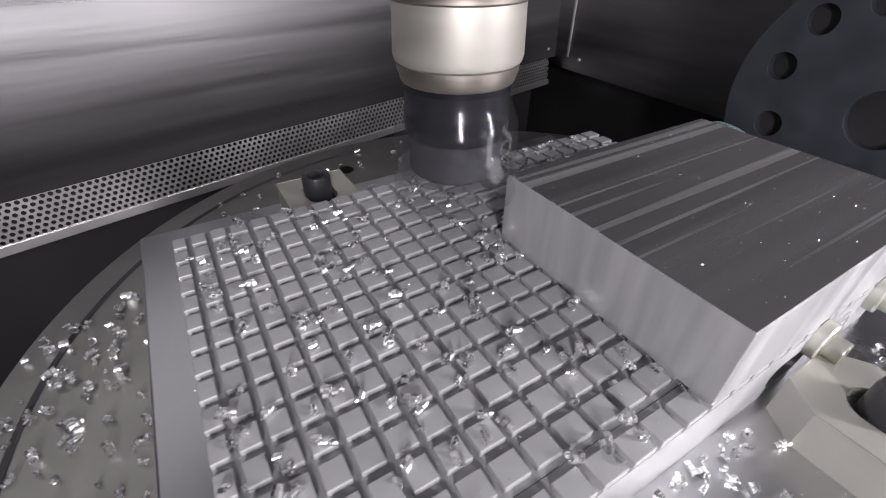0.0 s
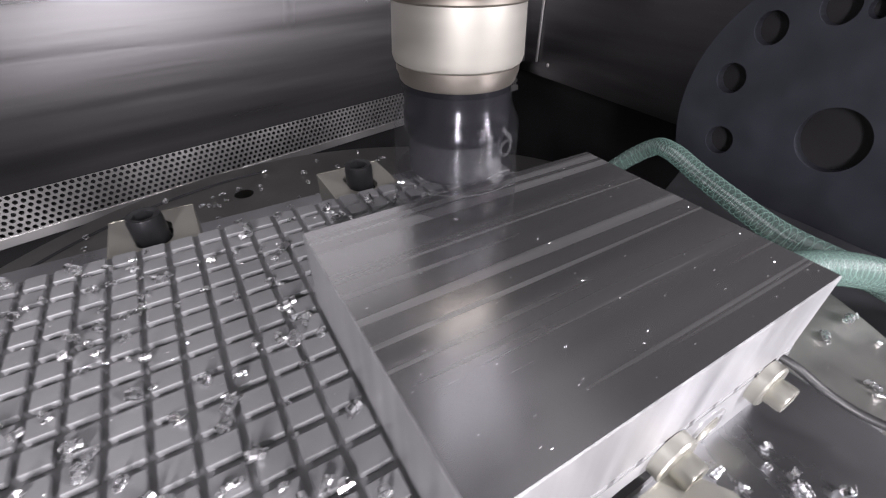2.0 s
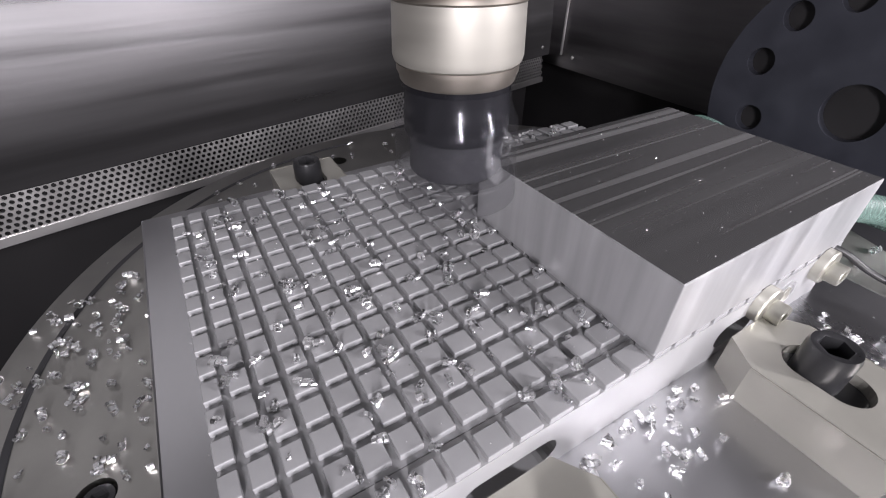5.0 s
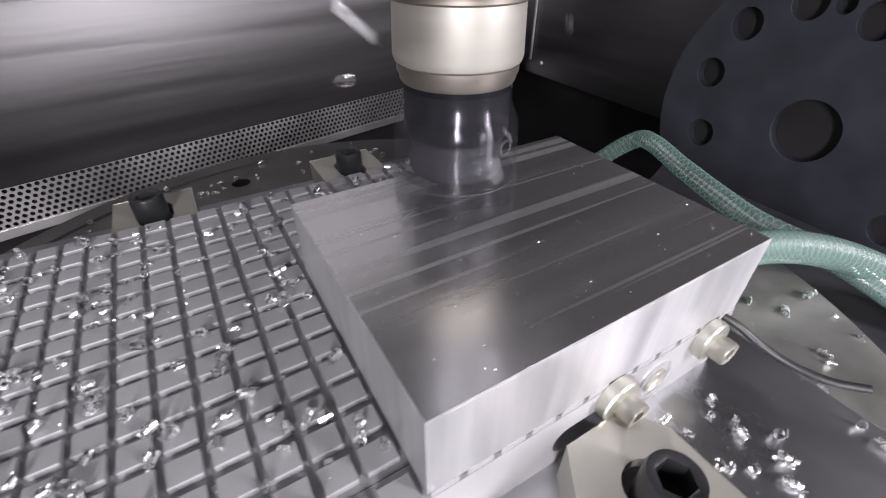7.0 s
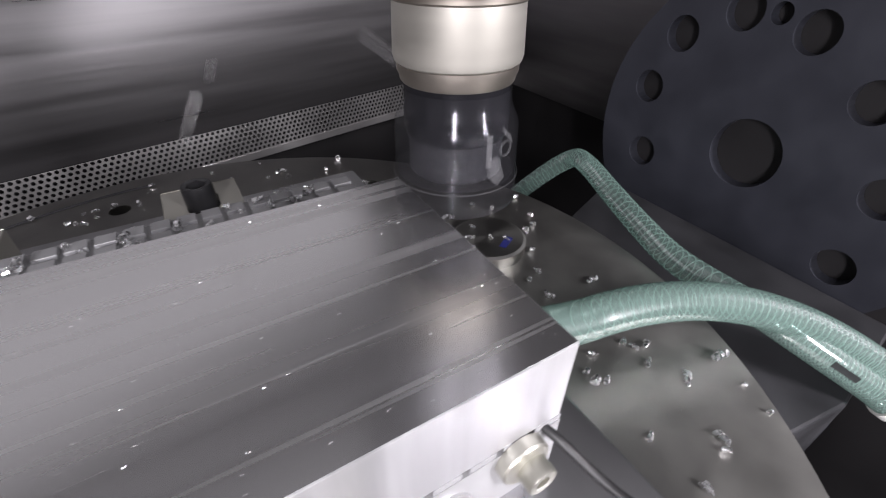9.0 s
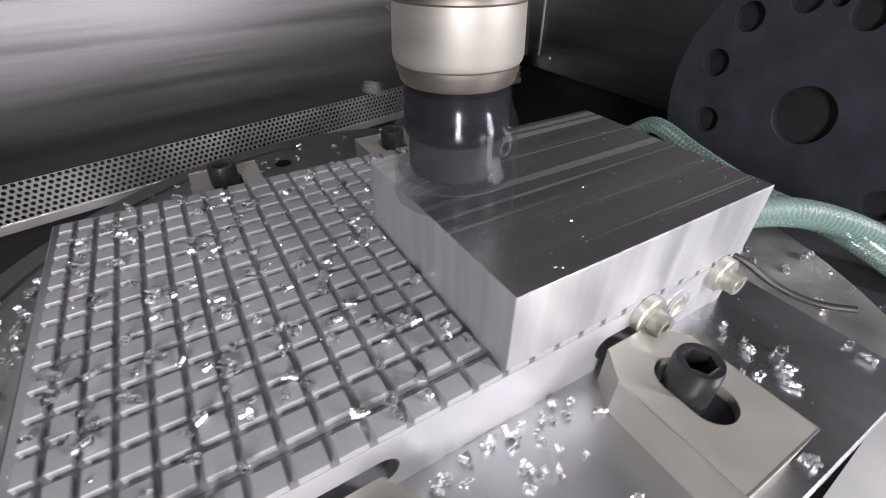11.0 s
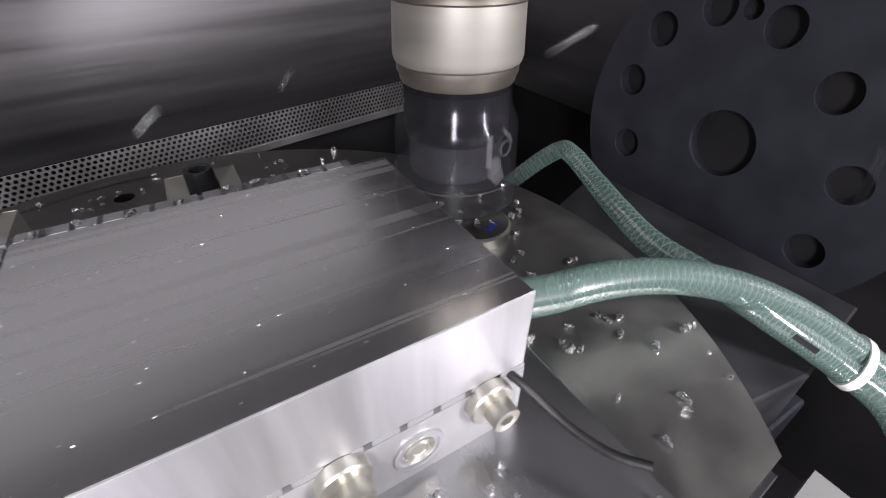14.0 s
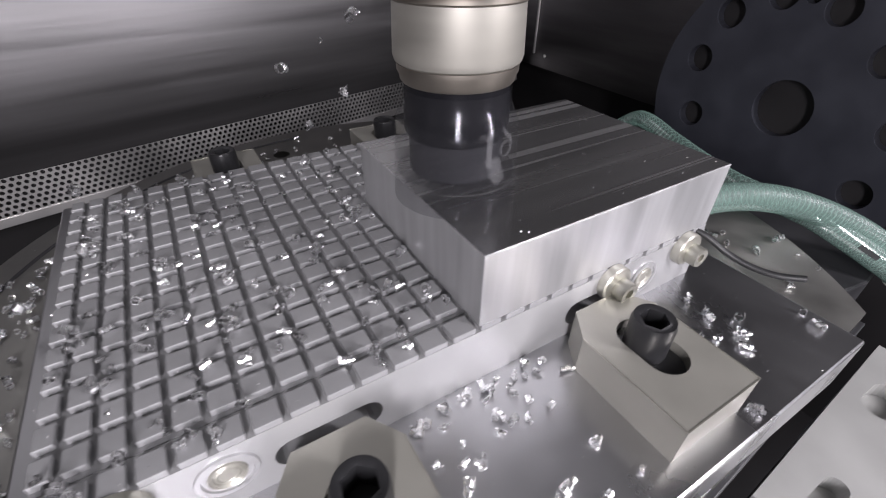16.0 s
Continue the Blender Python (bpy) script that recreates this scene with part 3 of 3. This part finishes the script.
cord = part("sealing_cord", tube(spline([(0.1420, 0.004, -0.0019), (0.1453, -0.0048, -0.0040), (0.1502, -0.0154, -0.0100), (0.1543, -0.0266, -0.0130), (0.1589, -0.0380, -0.0130), (0.1653, -0.0476, -0.0110)], 8), 0.0017, 12), RUBBER, None, "", True)
tagged(cord, "black rubber sealing cord that sticks out from under the block", "cord")

# ---- spindle head with the cutter, moves with the camera ----
spindle = thing("milling_spindle", "machine spindle nose with a spinning face-milling cutter", "spindle")
AX, AY = 0.0918, 0.1431
TIP = BZ - EYE_Z
R0 = 0.0232
part("spindle_nose", lathe([(0.0, 0.20), (0.055, 0.20), (0.055, 0.068), (0.045, 0.040), (0.034, 0.000), (0.0270, -0.0166), (0.0, -0.0166)], 64), DARK_NOSE, spindle, smooth=True, at=pose(AX, AY, 0))
part("nose_ring", lathe([(0.0, -0.0167), (R0 + 0.0006, -0.0167), (R0 + 0.0010, -0.0172), (R0 + 0.0010, -0.0186), (R0 + 0.0004, -0.0192), (0.0, -0.0192)], 72), STEEL_RING, spindle, "bright thin ring above the collar", True, pose(AX, AY, 0))
part("collar", lathe([(0.0, -0.0193), (R0, -0.0193), (R0 + 0.0007, -0.0362), (R0 + 0.0001, -0.0382), (R0 - 0.0010, -0.0390), (0.0, -0.0392)], 72), STEEL_SPINDLE, spindle, "satin champagne-coloured steel collar", True, pose(AX, AY, 0))
part("lower_ring", lathe([(0.0, -0.0390), (0.0227, -0.0390), (0.0226, -0.0416), (0.0218, -0.0432), (0.0216, -0.0447), (0.0210, -0.0455), (0.0, -0.0458)], 72), STEEL_RING, spindle, smooth=True, at=pose(AX, AY, 0))
part("tool_holder", lathe([(0.0, -0.0456), (0.0203, -0.0456), (0.0203, -0.0545), (0.0207, -0.0556), (0.0207, -0.0640), (0.0200, -0.0655), (0.0, -0.0660)], 72), BLACK_HOLDER, spindle, "black tool holder", True, pose(AX, AY, 0))
part("cutter_core", lathe([(0.0, -0.0662), (0.0190, -0.0662), (0.0192, -0.0800), (0.0180, -0.0815), (0.0, -0.0818)], 72), CORE, spindle, "dark see-through blur of the cutter core", True, pose(AX, AY, 0))
part("cutter_sweep", lathe([(0.0209, -0.0475), (0.0211, -0.0525), (0.0227, -0.0564), (0.0244, -0.0598), (0.0248, -0.0622), (0.0251, -0.0738), (0.0256, -0.0830), (0.0261, -0.0880), (0.0262, TIP + 0.0012), (0.0250, TIP + 0.0006), (0.0, TIP + 0.0006)], 96), SWEEP, spindle, "see-through blur of the spinning cutter body", True, pose(AX, AY, 0))
part("cutter_floor", lathe([(0.0, -0.0805), (0.0243, -0.0805), (0.0243, -0.0812), (0.0, -0.0812)], 72), SWEEP, spindle, "", False, pose(AX, AY, 0))
ins = prism([(0.0, 0.0), (0.0045, 0.0015), (0.005, 0.011), (0.001, 0.0125), (-0.002, 0.006)], 0.0, 0.0018, 0.0004)
OUT = lambda az, r, z: pose(AX + r * cos(radians(az)), AY + r * sin(radians(az)), z, 90, 0, az + 90)
part("cutting_insert", ins, GLINT, spindle, "bright polished carbide insert", at=OUT(-82, 0.0236, TIP + 0.0125) @ pose(0, 0, 0, 0, 0, 24))
part("insert_screw", lathe([(0.0024, 0.0), (0.0026, 0.0006), (0.0031, 0.0006), (0.0033, 0.0)], 28), GLINT, spindle, smooth=True, at=OUT(-76, 0.0251, TIP + 0.0275))
# comb of highlights on the cutter, modelled as thin pale bars
for k in range(6):
    part("comb_glint", box(-0.00012, 0.0, 0.0, 0.00012, 0.0042, 0.0004), GLINT, spindle, at=OUT(-77 + 2.2 * k, 0.0251, TIP + 0.0325 - 0.0008 * k) @ pose(0, 0, 0, 0, 0, 28))
part("pocket_wall", box(0.0, 0.0, 0.0, 0.0022, 0.0125, 0.0004), GLINT, spindle, at=OUT(-96, 0.0249, TIP + 0.0215))
# bright ring line round the cutter floor, a highlight modelled as a pale band
part("rim_glint", lathe([(0.0259, -0.0816), (0.0261, -0.0819), (0.0259, -0.0822)], 96), GLINT, spindle, smooth=True, at=pose(AX, AY, 0))


# ---- chips ----
def chip_mesh(seed):
    """A curled chip: a thin ribbon wound one to three turns, slightly conical, with a ragged edge."""
    rnd = random.Random(seed)
    bm = bmesh.new()
    r0, w = rnd.uniform(0.0011, 0.0019), rnd.uniform(0.0009, 0.0016)
    turns = rnd.uniform(0.9, 2.6)
    pitch = w * rnd.uniform(1.05, 1.5)
    n, th = int(9 * turns) + 4, 0.00018
    mid = pitch * turns / 2
    rows = []
    for i in range(n + 1):
        a = 2 * pi * turns * i / n
        r = r0 * (1 - 0.28 * i / n) * (1 + 0.05 * rnd.uniform(-1, 1))
        y = pitch * turns * i / n - mid
        q = w / 2 * (1 + 0.2 * rnd.uniform(-1, 1)) * (0.55 if i in (0, n) else 1)
        rows.append([bm.verts.new((rr * cos(a), yy, rr * sin(a))) for rr, yy in ((r, y - q), (r, y + q), (r - th, y + q), (r - th, y - q))])
    for a, b in zip(rows, rows[1:]):
        for k in range(4):
            bm.faces.new((a[k], a[(k + 1) % 4], b[(k + 1) % 4], b[k]))
    bm.faces.new(rows[0])
    bm.faces.new(rows[-1][::-1])
    return mesh_of("chip", bm, CHIP)


CHIPS = [chip_mesh(s) for s in range(16)]
rnd = random.Random(7)


def lie(me, x, y, z, scale=1.0):
    ob = new("metal_chip", me)
    m = pose(x, y, z, rnd.choice((0, 180)) + rnd.uniform(-25, 25), rnd.uniform(0, 360), rnd.uniform(0, 360))
    low = min((m @ (Vector(v.co) * scale)).z for v in me.vertices)
    m.translation.z += z - low
    ob.matrix_basis = m @ Matrix.Diagonal((scale, scale, scale, 1))
    return tagged(ob, "small curled bright aluminium chip", "chip", "metal chips")


def on_block(x, y, m=0.003):
    return -m < x < BX + m and -m < y < BY + m


def near_hardware(x, y):
    return any(abs(x - a) < 0.024 and lo < y < hi for a, lo, hi in ((0.0632, -0.075, 0.0), (-0.063, -0.075, 0.0), (-0.06, 0.214, 0.285), (0.0665, 0.214, 0.285)))


count = 0
while count < 165:
    x, y = rnd.uniform(-0.145, 0.147), rnd.uniform(0.003, 0.197)
    if on_block(x, y):
        continue
    gx, gy = (x + 0.15) % 0.0125, y % 0.0125
    in_slot = min(gx, 0.0125 - gx) < 0.0018 or min(gy, 0.0125 - gy) < 0.0018
    lie(rnd.choice(CHIPS), x, y, GROOVE + 0.0005 if in_slot else 0.0, rnd.uniform(0.8, 1.6))
    count += 1
count = 0
while count < 62:
    x, y = rnd.gauss(0.0, 0.06), -0.004 - min(0.070, rnd.expovariate(40))
    if near_hardware(x, y) or not -0.148 < x < 0.18:
        continue
    lie(rnd.choice(CHIPS), x, y, -0.034, rnd.uniform(0.8, 1.6))
    count += 1
for _ in range(20):
    x, y = rnd.uniform(0.092, 0.172), rnd.uniform(-0.074, -0.012)
    lie(rnd.choice(CHIPS), x, y, -0.034, rnd.uniform(0.9, 1.6))


def on_table(x, y):
    return (x - TC[0]) ** 2 + (y - TC[1]) ** 2 < (TR - 0.004) ** 2 and y - TC[1] - 0.079 * (x - TC[0]) > -0.204 and not (BASE_X0 - 0.004 < x < 0.184 and -0.086 < y < BASE_Y1 + 0.005)


count = 0
while count < 40:
    x, y = rnd.uniform(0.19, 0.31), rnd.uniform(-0.09, 0.24)
    if on_table(x, y) and (x - 0.2417) ** 2 + (y - 0.1622) ** 2 > 0.031 ** 2:
        lie(rnd.choice(CHIPS), x, y, TZ, rnd.uniform(1.0, 2.0))
        count += 1
for _ in range(7):
    a, r = rnd.uniform(0, 6.28), rnd.uniform(0, 0.022)
    lie(rnd.choice(CHIPS), 0.2417 + r * cos(a), 0.1622 + r * sin(a), TZ + 0.010, rnd.uniform(0.8, 1.3))
# the dense litter on the open side of the table, joined
lv, lf = [], []
count = 0
while count < 310:
    on_pads = count >= 250
    x, y = (rnd.uniform(-0.145, 0.145), rnd.uniform(0.003, 0.197)) if on_pads else (rnd.gauss(-0.212, 0.03), rnd.uniform(-0.06, 0.26)) if rnd.random() < 0.8 else (rnd.uniform(-0.2, 0.2), rnd.uniform(0.287, 0.4))
    if on_pads and on_block(x, y) or not on_pads and (not on_table(x, y) or (x + 0.205) ** 2 + (y - 0.098) ** 2 < 0.010 ** 2):
        continue
    me = rnd.choice(CHIPS)
    k = rnd.uniform(0.8, 1.7)
    m = pose(0, 0, 0, rnd.choice((0, 180)) + rnd.uniform(-25, 25), rnd.uniform(0, 360), rnd.uniform(0, 360))
    pts = [m @ (v.co * k) for v in me.vertices]
    low = min(p.z for p in pts)
    b = len(lv)
    lv += [(p.x + x, p.y + y, p.z - low + (0.0 if on_pads else TZ)) for p in pts]
    lf += [tuple(b + i for i in f.vertices) for f in me.polygons]
    count += 1
me = bpy.data.meshes.new("chip_litter")
me.from_pydata(lv, [], lf)
me.materials.append(CHIP)
tagged(new("chip_litter", me), "litter of curled bright aluminium chips on table and grid plate", "chips", kind="stuff")
for x in (-0.152, -0.128, -0.112, -0.095, -0.028, -0.015, -0.002, 0.012, 0.021, 0.032, 0.100, 0.118):
    lie(rnd.choice(CHIPS), x, rnd.uniform(0.206, 0.262), -0.034, rnd.uniform(0.8, 1.3))

# fine swarf: specks strewn over plate, block and table
verts, faces = [], []
for k in range(1500):
    q = rnd.random()
    if q < 0.35:
        x, y, z = rnd.uniform(0.003, 0.147), rnd.uniform(0.003, 0.113), BZ
        if rnd.random() < 0.75:
            continue
    elif q < 0.7:
        x, y, z = rnd.uniform(-0.148, 0.148), rnd.uniform(0.002, 0.198), 0.0
        if on_block(x, y):
            continue
    elif q < 0.85:
        x, y, z = rnd.uniform(-0.14, 0.18), rnd.uniform(-0.08, -0.003), -0.034
    else:
        a, r = rnd.uniform(-0.6, 4.2), rnd.uniform(0.2, 0.30)
        x, y, z = TC[0] + r * cos(a), TC[1] + r * sin(a), TZ
        if y < -0.07 or (BASE_X0 - 0.002 < x < 0.182 and -0.085 < y < BASE_Y1 + 0.002):
            continue
    s = rnd.uniform(0.00013, 0.00032)
    a = rnd.uniform(0, 6.28)
    b = len(verts)
    verts += [(x + s * cos(a), y + s * sin(a), z), (x + s * cos(a + 2.1), y + s * sin(a + 2.1), z), (x + s * cos(a + 4.2), y + s * sin(a + 4.2), z), (x, y, z + s)]
    faces += [(b, b + 1, b + 3), (b + 1, b + 2, b + 3), (b + 2, b, b + 3)]
me = bpy.data.meshes.new("swarf_specks")
me.from_pydata(verts, [], faces)
me.materials.append(CHIP)
tagged(new("swarf_specks", me), "fine bright aluminium specks strewn over the plate and table", "swarf", kind="stuff")

# ---- pads of the grid plate, each a piece of its own ----
GROOVES_X = [-0.1396, -0.1302, -0.1206, -0.1100, -0.0992, -0.0881, -0.0764, -0.0640, -0.0515, -0.0385, -0.0258, -0.0130] + [0.0002 + 0.0125 * i for i in range(13)]
EDGES_X = [-0.1480] + GROOVES_X[:-1] + [0.1514]
pad_meshes = {}
hv, hf = [], []
for xa, xb in zip(EDGES_X, EDGES_X[1:]):
    x, half = (xa + xb) / 2, round((xb - xa) / 2 - 0.00135, 5)
    for j in range(16):
        y = 0.0125 * (j + 0.5)
        if on_block(x, y, -0.004) and on_block(x + 0.0125, y + 0.0125, -0.004) and on_block(x - 0.0125, y - 0.0125, -0.004):
            b = len(hv)
            hv += [(x + sx * half, y + sy * 0.00465, -0.0002 if t else GROOVE) for t in (0, 1) for sx, sy in ((-1, -1), (1, -1), (1, 1), (-1, 1))]
            hf += [(b + 4, b + 5, b + 6, b + 7)] + [(b + k, b + (k + 1) % 4, b + 4 + (k + 1) % 4, b + 4 + k) for k in range(4)]
            continue
        if half not in pad_meshes:
            pad_meshes[half] = mesh_of("pad", box(-half, -0.00450, GROOVE - 0.0001, half, 0.00450, 0.0, 0.00034), ALU_PAD)
        ob = new("pad", pad_meshes[half])
        ob.parent = plate
        ob.matrix_basis = pose(x, y - 0.0016 if j == 0 else y, 0)
me = bpy.data.meshes.new("covered_pads")
me.from_pydata(hv, [], hf)
me.materials.append(ALU_PAD)
cp = new("covered_pads", me)
cp.parent = plate
tagged(cp, kind="stuff")


# ---- movement ----
def head_at(t):
    for (ta, *a), (tb, *b) in zip(HEAD, HEAD[1:]):
        if ta <= t <= tb:
            w = (t - ta) / (tb - ta)
            return [p + (q - p) * w for p, q in zip(a, b)]
    return list(HEAD[-1][1:])


def motions():
    walk(spindle, [(t, Matrix.Translation((x, y, z))) for t, x, y, z in HEAD])
    fly = random.Random(21)
    for k in range(400):
        s = fly.choice((0, 1, 2)) * 5.0
        t0 = fly.uniform(15.3, 15.95) if k % 8 == 0 else s + fly.uniform(0.75, 4.0)
        ob = new("flying_chip", CHIPS[k % 16])
        tagged(ob, "small curled aluminium chip thrown off by the cutter", "chip", "flying chips")
        hx, hy, hz = head_at(t0)
        start = Vector((hx + AX, hy + AY, BZ + 0.004))
        az = radians(fly.choice((fly.uniform(60, 175), fly.uniform(60, 175), fly.uniform(-30, 60))))
        speed, up = fly.uniform(0.35, 1.1), fly.uniform(0.6, 1.7)
        rows, turn = [], 0.0
        flight = 0.55
        ax = fly.uniform(0, 360)
        ob.scale = [fly.uniform(1.3, 2.3)] * 3
        for t, x, y, z in HEAD:
            if t < t0 - 0.06:
                rows.append((t, Matrix.Translation((x + AX, y + AY, z - 0.058)) @ pose(0, 0, 0, ax)))
        rows.append((t0 - 0.03, Matrix.Translation((hx + AX, hy + AY, hz - 0.058)) @ pose(0, 0, 0, ax)))
        for i in range(1, 8):
            dt = flight * i / 7
            p = start + Vector((cos(az) * speed * dt, sin(az) * speed * dt, up * dt - 4.9 * dt * dt))
            p.z = max(p.z, -0.60)
            p.y, p.x = min(p.y, WALL_Y - 0.02), min(max(p.x, -1.2), 0.42 if p.z > -0.16 else 0.5)
            turn += 60
            if t0 + dt < 15.95:
                rows.append((t0 + dt, Matrix.Translation(p) @ pose(0, 0, 0, ax + turn, turn * 0.3)))
        last = rows[-1][1]
        rest = Vector((start.x + cos(az) * 0.75, WALL_Y - 0.03 - fly.uniform(0, 0.1), -0.615))
        rest.x = min(max(rest.x, -1.2), 0.5)
        if rows[-1][0] + 0.4 < 16.0:
            rows.append((rows[-1][0] + 0.35, Matrix.Translation(rest) @ last.to_quaternion().to_matrix().to_4x4()))
            rows.append((16.0, rows[-1][1].copy()))
        else:
            rows.append((16.0, last.copy()))
        walk(ob, rows)


motions()
